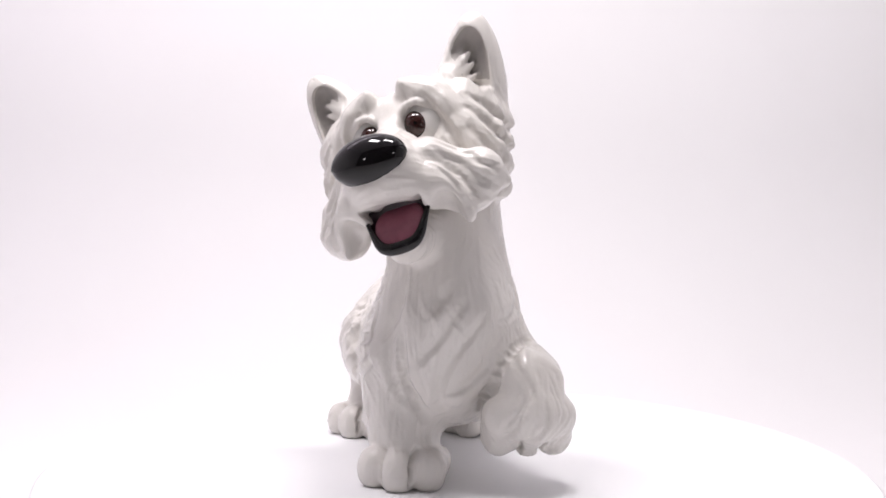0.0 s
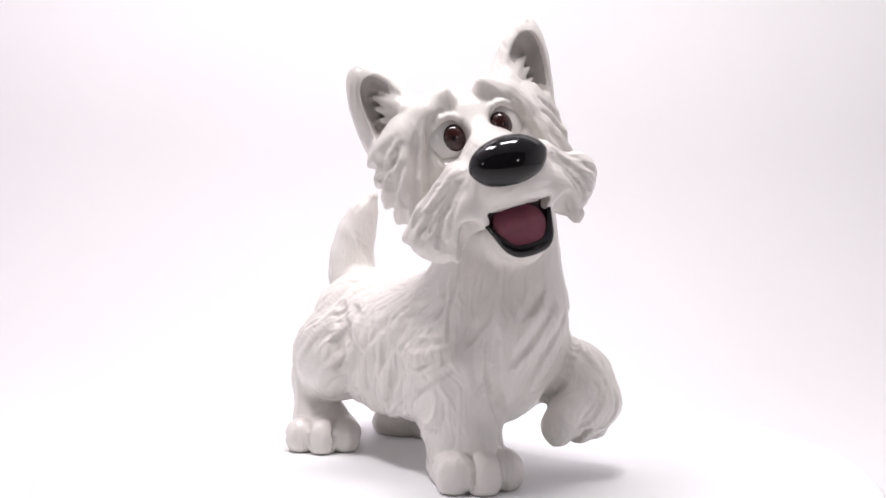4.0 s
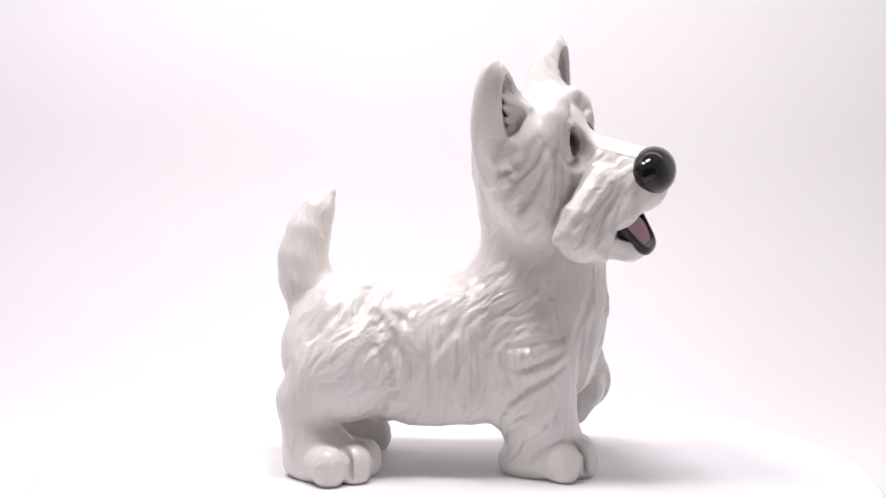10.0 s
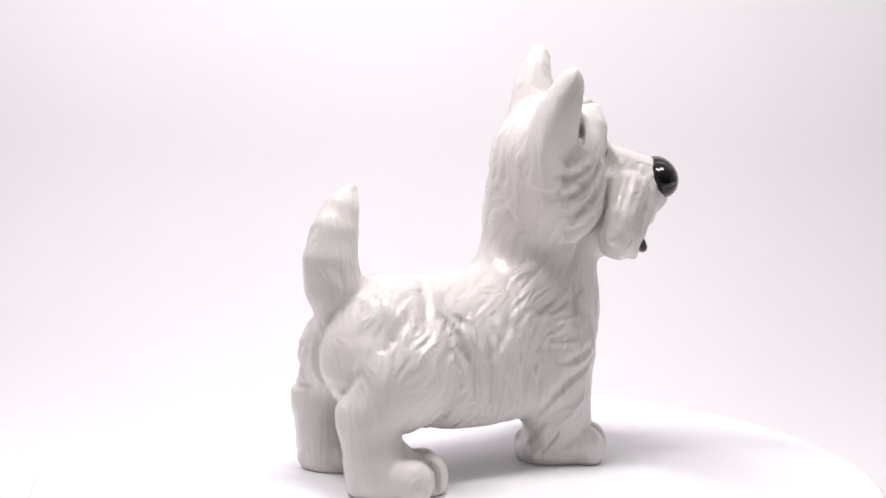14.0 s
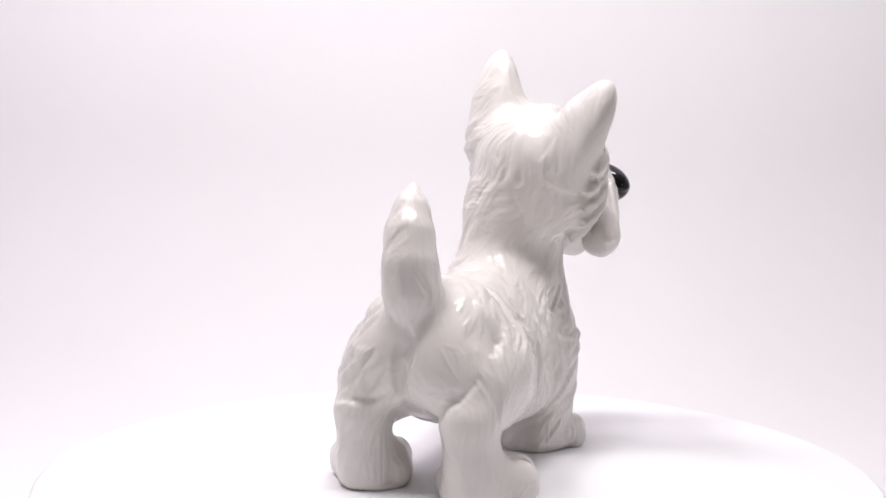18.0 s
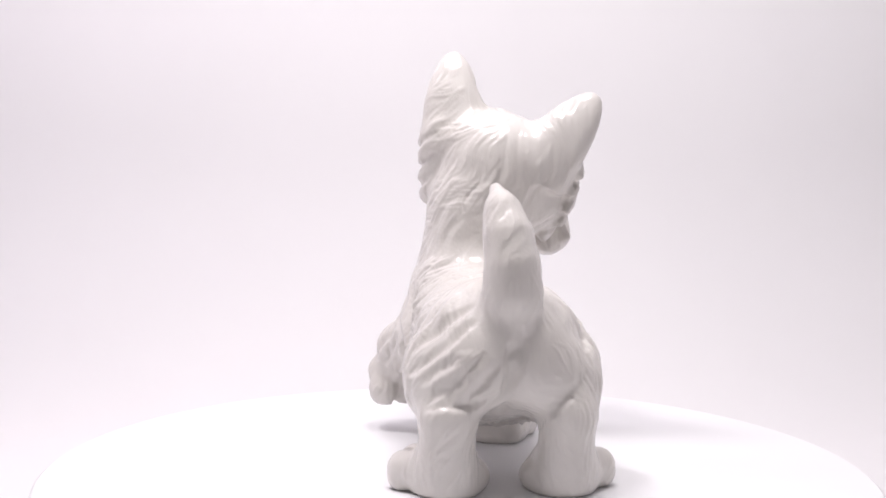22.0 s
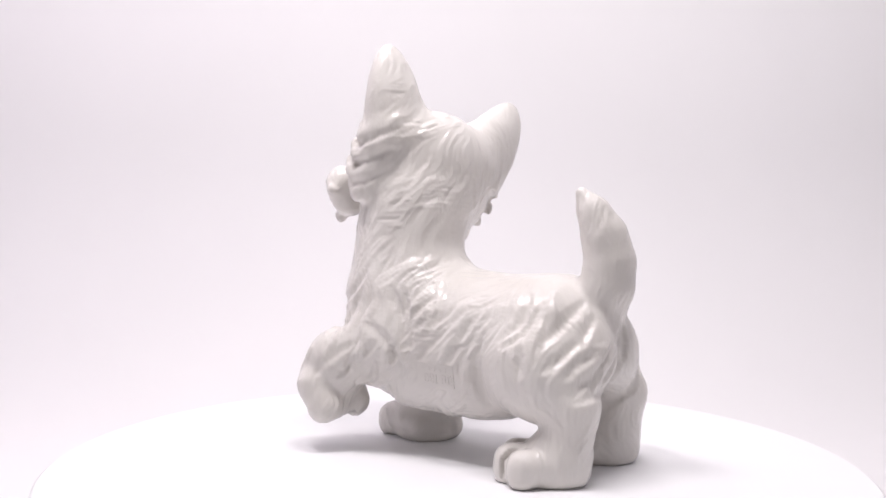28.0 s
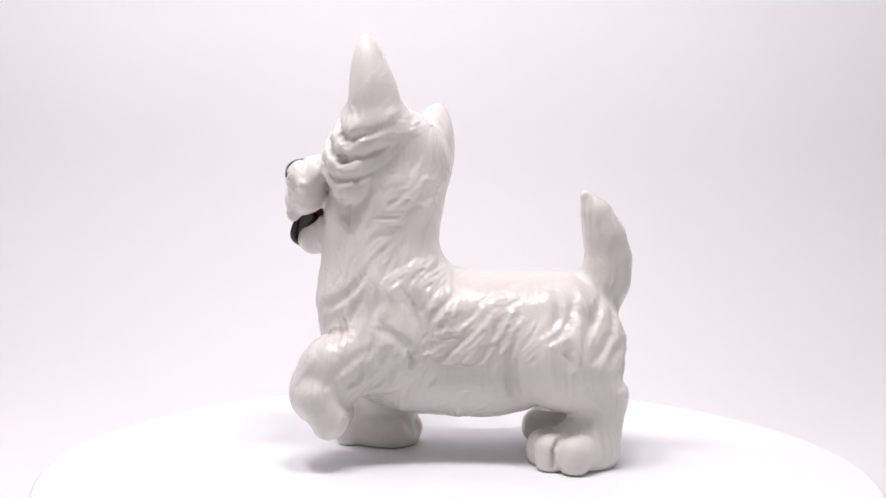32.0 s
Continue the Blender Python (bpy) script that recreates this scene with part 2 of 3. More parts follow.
def shape_body():
    ell((31.5, -11, 63), (39.5, 36.5, 40), 10)
    ell((-10, -12, 56.5), (48, 36.5, 38), 14)
    for y in (-33, 5):
        cone((-30, y, 39), (22, y, 38), 14, 14, 8)
    ell((-50, -14, 63), (32, 37, 32), 14)
    cone((35, -10, 82), (37, -12, 124), 28, 24, 12)
    cone((47, -10, 82), (50, -14, 120), 26.5, 22, 12)
    cone((55, -9, 64), (61, -10, 44), 16, 6.5, 4)
    # hind legs: a round thigh slanting down and back to the hock, a short shank, the paw
    for s, y in ((-1, -39.5), (1, 12.0)):
        ell((-52, y - s * 0.5, 50), (28, 20.0, 24), 5, turn=(0, -24, 0))
        cone((-63, y, 44), (-72, y + s * 0.5, 35), 15.5, 12.0, 5)
        cone((-71, y + s * 0.5, 35), (-68, y + s * 1.0, 12), 12.8, 12.6, 4)
        ell((-71.5, -13 + s * 13.5, 57), (13.6, 16, 19), 8)
        ell((-64, y + s * 1.0, 12), (15, 14.5, 12), 5)
        paw(-59, y + s * 2.0, s * 38, 0.97)
    # standing foreleg
    cone((36, -33, 56), (38, -31, 16), 18.5, 15, 10)
    cone((38, -31, 34), (48, -29, 15), 14.5, 12.5, 8)
    paw(42, -28, -21, 1.02)
    # lifted foreleg: a thick forearm held forward, the mitten hanging from the wrist
    cone((34, 10, 56), (60, 23, 47), 20, 15, 9)
    cone((60, 23.5, 46), (67, 24, 37), 15.5, 14.0, 6)
    ell((65.0, 23.0, 33), (14.0, 18.0, 13), 5)
    for y, x in ((11.0, 66.5), (23.0, 68.5), (34.0, 66.0)):
        cone((x, y, 34), (x - 6.5, y, 24.0), 10.0, 9.0, 2.2)
    for y in (17.0, 28.6):
        TOE_GAPS.append([(75, y, 22), (70, y, 17), (63, y, 14), (54, y, 16)])
    # tail: a stout crescent, convex behind
    bones = (((-70, -14, 74), 12.5), ((-75.5, -14, 90), 12.2), ((-77, -13.6, 101), 11.4), ((-74.6, -12, 113), 10.3), ((-70.0, -10.3, 124), 7.2), ((-64.6, -8.3, 132.8), 3.2))
    for (a, ra), (b, rb) in zip(bones, bones[1:]):
        cone(a, b, ra, rb, 5)


MOUTH_TOP = np.array([37.4, 0, -26.0])


def mouth_cut():
    """Cuts the opening of the mouth: a five-sided hole with a straight upper edge."""
    sl, g = box_of(HEAD.out((42, 0, -36)) - 32, HEAD.out((42, 0, -36)) + 32)
    o = HEAD.out(MOUTH_TOP)
    q = [g[i] - np.float32(o[i]) for i in range(3)]
    dot = lambda v: v[0] * q[0] + v[1] * q[1] + v[2] * q[2]
    y, u = dot(HEAD.turn @ np.array([0, 1.0, 0])), -1.104 * dot(HEAD.turn @ np.array([0, 0, 1.0]))
    n = dot(HEAD.turn @ np.array([1.0, 0, 0])) - 0.424 * u
    half = [(14.9, -0.6), (10.4, 9.0), (6.8, 18.2), (0.0, 19.8)]
    d = 1.7 - 0.24 * np.maximum(np.abs(y) - 7.0, 0.0) - u
    for (y0, u0), (y1, u1) in zip(half, half[1:]):
        ny, nu = u1 - u0, y0 - y1
        m = math.hypot(ny, nu)
        d = np.maximum(d, (ny * (np.abs(y) - y0) + nu * (u - u0)) / m)
    blend(sl, np.maximum(d, np.maximum(n - 14.0, -8.5 - n)), 1.0, True)


def cheek_lock(root, middle, tip, r):
    """A pointed lock of hair, thickest in its middle, lying on the cheek."""
    a, b, c = (np.array(v, float) for v in (root, middle, tip))
    lock([a, (a + b) / 2, b], 0.7 * r, 0.85 * r, 6.0, HEAD)
    lock([b, (b + c) / 2 + 0.06 * (b - a), c], 0.85 * r, 0.3 * r, 4.0, HEAD)


def shape_head():
    H = HEAD
    ell((-8, 0, 0), (27, 32, 29), 10, H)
    ell((3, 0, 11), (16, 22, 15), 8, H)
    ell((-11, 0, -22), (22, 26, 26), 12, H)
    cone((10, 0, -5), (42, 0, -10), 18, 13.5, 8, H)
    ell((47, -1, -18), (9.5, 10.5, 8), 5, H)
    for s in (-1, 1):
        dz = 4.5 if s > 0 else 0.0
        ell((0, s * 25, -8), (17, 16.5, 23), 8, H)
        # moustache: a broad sheet from the nose to the cheek and the beard
        lock([(43, s * 7, -14), (37, s * 18, -25), (33, s * 27, -39)], 10.5, 4, 7, H)
        lock([(32, s * 17, -12), (24, s * 33, -21), (18, s * 43, -28)], 10.5, 3, 2.5, H)
        ell((23, s * 34.5, -29.5 + dz), (8, 9.5, 9.5), 3, H)
        ell((29.5, s * 26, -26), (8.5, 11, 11), 5, H, turn=(0, 0, s * 40))
        ell((25, s * 29.5, -33 + dz), (9, 9.5, 9.5), 4, H)
        lock([(38, s * 20, -20), (36, s * 26, -31), (34.6, s * 28, -41 + dz)], 6, 2.0, 3, H)
        ell((39.5, s * 21.5, -37.5), (8, 5.0, 10), 6, H, cut=True)
        # brows with a curtain of hair beside the eye
        lock([(10.5, s * 11.5, 22.5), (12, s * 17, 20), (11.5, s * 22.5, 12), (10, s * 27, 2), (8.5, s * 30, -14)], 5.8, 4.6, 3.5, H)
        ell((3.5, s * 19, 16.5), (10, 11, 9), 9, H)
        lock([(3, s * 15, 21), (9, s * 12.5, 24), (13.5, s * 9.5, 26.6)], 7.5, 2.6, 6, H)
        lock([(9, s * 12, 24), (14.6, s * 9.0, 28)], 4.0, 1.4, 2.5, H)
        # eye sockets and lids
        ell((21.0, s * 14.0, 8.5), (7.2, 8.8, 12.0), 2.5, H, turn=(0, 0, s * 14), cut=True)
        rim = [(18.0 - 6.0 * max(0.0, -math.cos(a)) ** 1.3 - 0.6 * abs(math.cos(a)), s * (13.8 + 8.2 * -math.cos(a)), 7.0 + 9.9 * math.sin(a) + 1.8 * math.cos(a)) for a in
               [radians(v) for v in range(38, 191, 19)]]
        lock(rim, 1.7, 2.0, 1.2, H)
        lock([(20, s * 8, -1), (18.5, s * 13, -3.2), (13.0, s * 19.0, 0.5)], 1.3, 1.8, 1.0, H)
        # locks that sweep from the brow back over the cheek, each ending in a free point
        if s > 0:
            cheek_lock((4, 32, 16), (-3, 40, 6), (-8, 46.5, -1), 5.5)
            cheek_lock((7, 31, 10), (1, 40, -3), (-5, 44.5, -11), 5.5)
            cheek_lock((9, 31, 1), (5, 38.5, -12), (-2, 43.0, -20), 5.5)
            cheek_lock((10, 30, -9), (5, 35.5, -20), (-2, 38.5, -28), 5.0)
            cheek_lock((-20, 35, 10), (-13, 40.5, 2), (-4, 43.5, 0), 4.8)
            cheek_lock((-18, 34, 1), (-11, 39.5, -8), (-1, 41.5, -10), 4.8)
            cheek_lock((-16, 31, -9), (-9, 37, -18), (0, 39.5, -20), 4.8)
            cheek_lock((-14, 29, -20), (-6, 34.5, -27), (2, 35.5, -30), 4.5)
            ell((24, 37.0, -20), (8, 7, 7.5), 8, H)
        else:
            cheek_lock((6, -31, 16), (1, -38.5, 11), (-6, -45.5, 6.5), 5.5)
            cheek_lock((8, -31, 10), (0, -39, 1), (-6, -43.5, -3.5), 5.5)
            cheek_lock((9, -32, 3), (2, -39, -7), (-4, -43.5, -13), 5.5)
            cheek_lock((11, -32, -5), (5, -37, -15), (0, -41, -21), 5.5)
            cheek_lock((11, -31, -15), (4, -33, -24), (0, -34.5, -31), 5.0)
    # chin
    cone((14, 0, -36), (37.5, 0, -42.5), 13, 9.5, 6, H)
    # mouth
    mouth_cut()
    for s in (-1, 1):
        ear(s)


shape_body()
shape_head()
zs = (LOW[2] + STEP * np.arange(SIZE[2])).astype(np.float32)
FIELD = np.maximum(FIELD, -zs[None, None, :])


def surface_nets(f, low, step):
    """Quads round the zero level of a field."""
    inside = f < 0
    n = np.array(f.shape)
    cells = np.zeros(tuple(n - 1), np.uint8)
    for dx in (0, 1):
        for dy in (0, 1):
            for dz in (0, 1):
                cells += inside[dx:n[0] - 1 + dx, dy:n[1] - 1 + dy, dz:n[2] - 1 + dz]
    mixed = (cells > 0) & (cells < 8)
    idx = np.full(tuple(n - 1), -1, np.int32)
    where = np.argwhere(mixed)
    idx[mixed] = np.arange(len(where))
    pos, num = np.zeros((len(where), 3)), np.zeros(len(where))
    corner = {c: f[where[:, 0] + c[0], where[:, 1] + c[1], where[:, 2] + c[2]] for c in
              [(i, j, k) for i in (0, 1) for j in (0, 1) for k in (0, 1)]}
    for c in corner:
        for ax in range(3):
            if c[ax] == 0:
                e = list(c)
                e[ax] = 1
                va, vb = corner[c], corner[tuple(e)]
                cross = (va < 0) != (vb < 0)
                t = np.where(cross, va / np.where(cross, va - vb, 1), 0)
                p = np.tile(np.array(c, float), (len(where), 1))
                p[:, ax] += t
                pos[cross] += p[cross]
                num += cross
    verts = low + step * (where + pos / num[:, None])
    quads = []
    for ax in range(3):
        u, v = (ax + 1) % 3, (ax + 2) % 3
        a = [slice(0, -1)] * 3
        b = [slice(0, -1)] * 3
        a[u] = a[v] = slice(1, -1)
        b[u] = b[v] = slice(1, -1)
        b[ax] = slice(1, None)
        sa, sb = inside[tuple(a)], inside[tuple(b)]
        e = np.argwhere(sa != sb)
        flip = sa[sa != sb]
        base = e.copy()
        base[:, u] += 1
        base[:, v] += 1
        q = []
        for du, dv in ((-1, -1), (0, -1), (0, 0), (-1, 0)):
            c = base.copy()
            c[:, u] += du
            c[:, v] += dv
            q.append(idx[c[:, 0], c[:, 1], c[:, 2]])
        q = np.stack(q, 1)
        q[~flip] = q[~flip][:, ::-1]
        quads.append(q)
    return verts, np.concatenate(quads)


def relax(verts, quads, times):
    for _ in range(times):
        tot, num = np.zeros_like(verts), np.zeros(len(verts))
        for a, b in ((0, 1), (1, 2), (2, 3), (3, 0)):
            np.add.at(tot, quads[:, a], verts[quads[:, b]])
            np.add.at(tot, quads[:, b], verts[quads[:, a]])
            np.add.at(num, quads[:, a], 1)
            np.add.at(num, quads[:, b], 1)
        verts = 0.5 * verts + 0.5 * tot / num[:, None]
    return verts


def normals_of(verts, quads):
    n = np.cross(verts[quads[:, 2]] - verts[quads[:, 0]], verts[quads[:, 3]] - verts[quads[:, 1]])
    out = np.zeros_like(verts)
    for i in range(4):
        np.add.at(out, quads[:, i], n)
    return out / np.maximum(np.linalg.norm(out, axis=1), 1e-9)[:, None]


SKIN, QUADS = surface_nets(FIELD, LOW, STEP)
SKIN = relax(SKIN, QUADS, 2)
NORMAL = normals_of(SKIN, QUADS)


def in_head(p):
    return (p - HEAD.origin) @ HEAD.turn


HEADED = in_head(SKIN)


def flow_of(p):
    """The way the hair lies at a point."""
    x, y, z = p
    h = in_head(p)
    side = 1.0 if y > -13 else -1.0
    if x < -60 and z > 70:
        return np.array([0.25, 0.1, 1.0])
    if h[2] > -42 and z > 104:
        s = 1.0 if h[1] > 0 else -1.0
        if h[0] > 24:
            v = np.array([-0.6, s * 0.85, -0.5])
        elif h[0] > 6:
            v = np.array([-0.1, s * 0.25, -1.0])
        else:
            v = np.array([0.45 * s - 0.1, s * 0.2, -0.8])
        return HEAD.turn @ v
    if x > 44 and y > 2 and z < 54:
        return np.array([0.25, 0.35 * math.sin(0.25 * z + 0.1 * y), -1.0])
    if x < -70:
        return np.array([0, side * 0.5, -1.0])
    ahead = min(1.0, max(0.0, (x - 34) / 14))
    if side < 0:
        return np.array([-0.55 * (1 - ahead), -0.25 * ahead, -1.0])
    g = min(1.0, max(0.0, (x + 45) / 25))
    return np.array([0.5 * g * (1 - ahead), 0.25 * ahead, -1.0])


def depth_of(p, n):
    """How deep the hair is carved at a point, 0 to 1."""
    x, y, z = p
    h = in_head(p)
    if z < 22 and not (x > 46 and y > 2):
        return 0.12
    if x < -60 and z > 76:
        return 0.15
    if z > 104:
        if h[0] > 40:
            return 0.2
        if h[0] > 15 and h[2] < -6:
            return 0.08
        if h[2] > 22 or h[0] > 14 and abs(h[1]) < 24 and h[2] > -6:
            return 0.1
        return 0.42
    if x < -40 and z < 42:
        return 0.1
    if x < -30 and abs(y + 13) > 24 and z < 66:
        return 0.12
    if n[2] > 0.6:
        return max(0.4, 0.65 - 0.5 * (n[2] - 0.45))
    if x < -66:
        return 0.4
    if x > 44:
        return 0.35
    return 0.85 if z < 66 else 0.7


def carve(count, width, height, length, seed, least=0.0):
    """Strands laid along the hair's way; what lies between them becomes the grooves."""
    rnd = random.Random(seed)
    tree = KDTree(len(SKIN))
    for i, v in enumerate(SKIN):
        tree.insert(v, i)
    tree.balance()
    out = np.zeros(len(SKIN))
    for _ in range(count):
        i = rnd.randrange(len(SKIN))
        p = SKIN[i].copy()
        d0 = max(least, depth_of(p, NORMAL[i]))
        if d0 < 0.05:
            continue
        r = width * rnd.uniform(0.7, 1.35)
        a = height * d0 * rnd.uniform(0.45, 1.25) * (0.5 + 0.9 * max(0.0, 0.5 + noise.noise(Vector(p) * 0.035)))
        steps = int(length * rnd.uniform(0.6, 1.4) / (0.5 * r))
        a *= min(1.0, 1.25 - 0.6 * NORMAL[i][2])
        bend, phase = rnd.uniform(0.2, 0.5), noise.noise(Vector(p) * 0.03) * 9
        for k in range(steps):
            t = k / max(1, steps - 1)
            nn = NORMAL[i]
            f = flow_of(p)
            f = f - nn * (f @ nn)
            f /= max(1e-6, np.linalg.norm(f))
            g = np.cross(nn, f)
            w = 1.1 * noise.noise(Vector(p) * 0.055 + Vector((3.1, 0, 0))) + bend * math.sin(phase + k * 0.5 * r / 7.5)
            f = f * math.cos(w) + g * math.sin(w)
            taper = min(1.0, 4 * t + 0.25) * (1 - t ** 3)
            rr = r * (0.55 + 0.45 * taper)
            for co, j, dist in tree.find_range(p, rr):
                e = a * taper * (1 - (dist / rr) ** 2)
                if e > out[j]:
                    out[j] = e
            co, i, dist = tree.find(p + f * 0.5 * r)
            p = np.array(co)
    return out


def strokes(lines):
    """Single grooves (depth below zero) or ridges along given lines, snapped to the skin."""
    tree = KDTree(len(SKIN))
    for i, v in enumerate(SKIN):
        tree.insert(v, i)
    tree.balance()
    out = np.zeros(len(SKIN))
    for body, points, width, depth in lines:
        p = [body.out(v) for v in points]
        total, gone = sum(np.linalg.norm(b - a) for a, b in zip(p, p[1:])), 0.0
        for a, b in zip(p, p[1:]):
            m = max(2, int(np.linalg.norm(b - a) / 0.9))
            for k in range(m):
                g = (gone + np.linalg.norm(b - a) * k / m) / total
                ease = min(1.0, 3.0 * g + 0.1, 5 * (1 - g) + 0.3)
                co, i, dist = tree.find(a + (b - a) * k / m)
                for c, j, d in tree.find_range(co, width):
                    e = depth * ease * (1 - (d / width) ** 2)
                    if abs(e) > abs(out[j]):
                        out[j] = e
            gone += np.linalg.norm(b - a)
    return out


def marked_lines():
    """Grooves that stand out: moustache, cheeks, cleft, ears."""
    out = [(DOG, line, 1.3, -3.4) for line in TOE_GAPS]
    for s in (-1, 1):
        for g, wide, deep in ((0.0, 2.2, -0.7), (0.24, 1.4, -0.7), (0.38, 1.7, -1.3), (0.66, 2.0, -1.5), (0.85, 1.3, -0.5)):
            out.append((HEAD, [(41 - 4 * g, s * (18 + 4 * g), -10.5 - 9 * g), (36, s * (27 + 2 * g), -15 - 9 * g), (27 + 7 * g, s * (43 - 13 * g), -23 - 17 * g)], wide, deep))
    out.append((DOG, [(-92, -13, 68), (-92, -12.4, 56), (-86, -13, 36)], 3.2, -1.8))
    out.append((DOG, [(66, -36, 80), (66, -37, 71), (66, -37, 60), (66, -36, 48), (64, -30, 38), (60, -21, 30)], 3.6, -2.4))
    out.append((DOG, [(50, 24, 66), (54, 20, 59), (57, 12, 45), (60, 5, 33)], 3.0, -2.0))
    out.append((DOG, [(20, 26, 88), (15, 27, 70), (12, 27, 52)], 4.0, -1.5))
    for s in (-1, 1):
        out.append((HEAD, [(14, s * 21.5, 17), (13, s * 24, 5), (13, s * 27, -8), (14, s * 29, -18)], 2.6, -1.7))
        out.append((HEAD, [(6, s * 27, 16), (4, s * 33, 2), (2, s * 37, -16)], 2.2, -1.0))
        out.append((HEAD, [(0, s * 32, 10), (-2, s * 38, -2), (-3, s * 39, -18)], 2.2, -1.1))
    out.append((DOG, [(18, 40, 56), (15, 40, 50), (16, 40, 44)], 2.0, -1.8))
    return out


FUR = []


def furrows(curves):
    """Overlapping locks: each curve falls off steeply on one side and gently on the other, and fades at both ends."""
    tree = KDTree(len(SKIN))
    for i, v in enumerate(SKIN):
        tree.insert(v, i)
    tree.balance()
    out = np.zeros(len(SKIN))
    for points, width, depth in curves:
        for k in range(len(points) - 1):
            a, b = points[k], points[k + 1]
            m = max(2, int(np.linalg.norm(b - a) / 0.8))
            for i in range(m):
                g = (k + i / m) / (len(points) - 1)
                fade = math.sin(math.pi * min(1.0, 0.06 + 0.94 * g)) ** 0.7
                co, n, d = tree.find(a + (b - a) * i / m)
                co = np.array(co)
                across = np.cross(NORMAL[n], b - a)
                across /= max(1e-6, np.linalg.norm(across))
                for c, j, d in tree.find_range(co, width * (0.5 + 0.5 * fade)):
                    o = (SKIN[j] - co) @ across
                    q = d / (width * (0.5 + 0.5 * fade)) * (1.9 if o > 0 else 1.0)
                    if q < 1:
                        out[j] = min(out[j], -depth * fade * (1 - q * q) ** 2)
    for _ in range(2):
        tot, num = np.zeros(len(SKIN)), np.zeros(len(SKIN))
        for a, b in ((0, 1), (1, 2), (2, 3), (3, 0)):
            np.add.at(tot, QUADS[:, a], out[QUADS[:, b]])
            np.add.at(num, QUADS[:, a], 1)
        out = 0.5 * out + 0.5 * tot / num
    return out


def groove(start, middle, end, depth, width=5.6):
    """A bowed furrow between two locks of the coat."""
    a, m, b = (np.array(v, float) for v in (start, middle, end))
    c = 2 * m - 0.5 * (a + b)
    a, b = a - 0.2 * (m - a), b + 0.2 * (b - m)
    if m[0] > 50 and m[2] < 100:
        depth = 0.95 * depth
    if m[0] > 68 and m[1] > 9 and m[2] < 48:
        depth, width = 1.5, 2.8
    FUR.append(([(1 - t) ** 2 * a + 2 * t * (1 - t) * c + t * t * b for t in (0, 0.15, 0.3, 0.45, 0.6, 0.75, 0.9, 1.0)], width, depth))


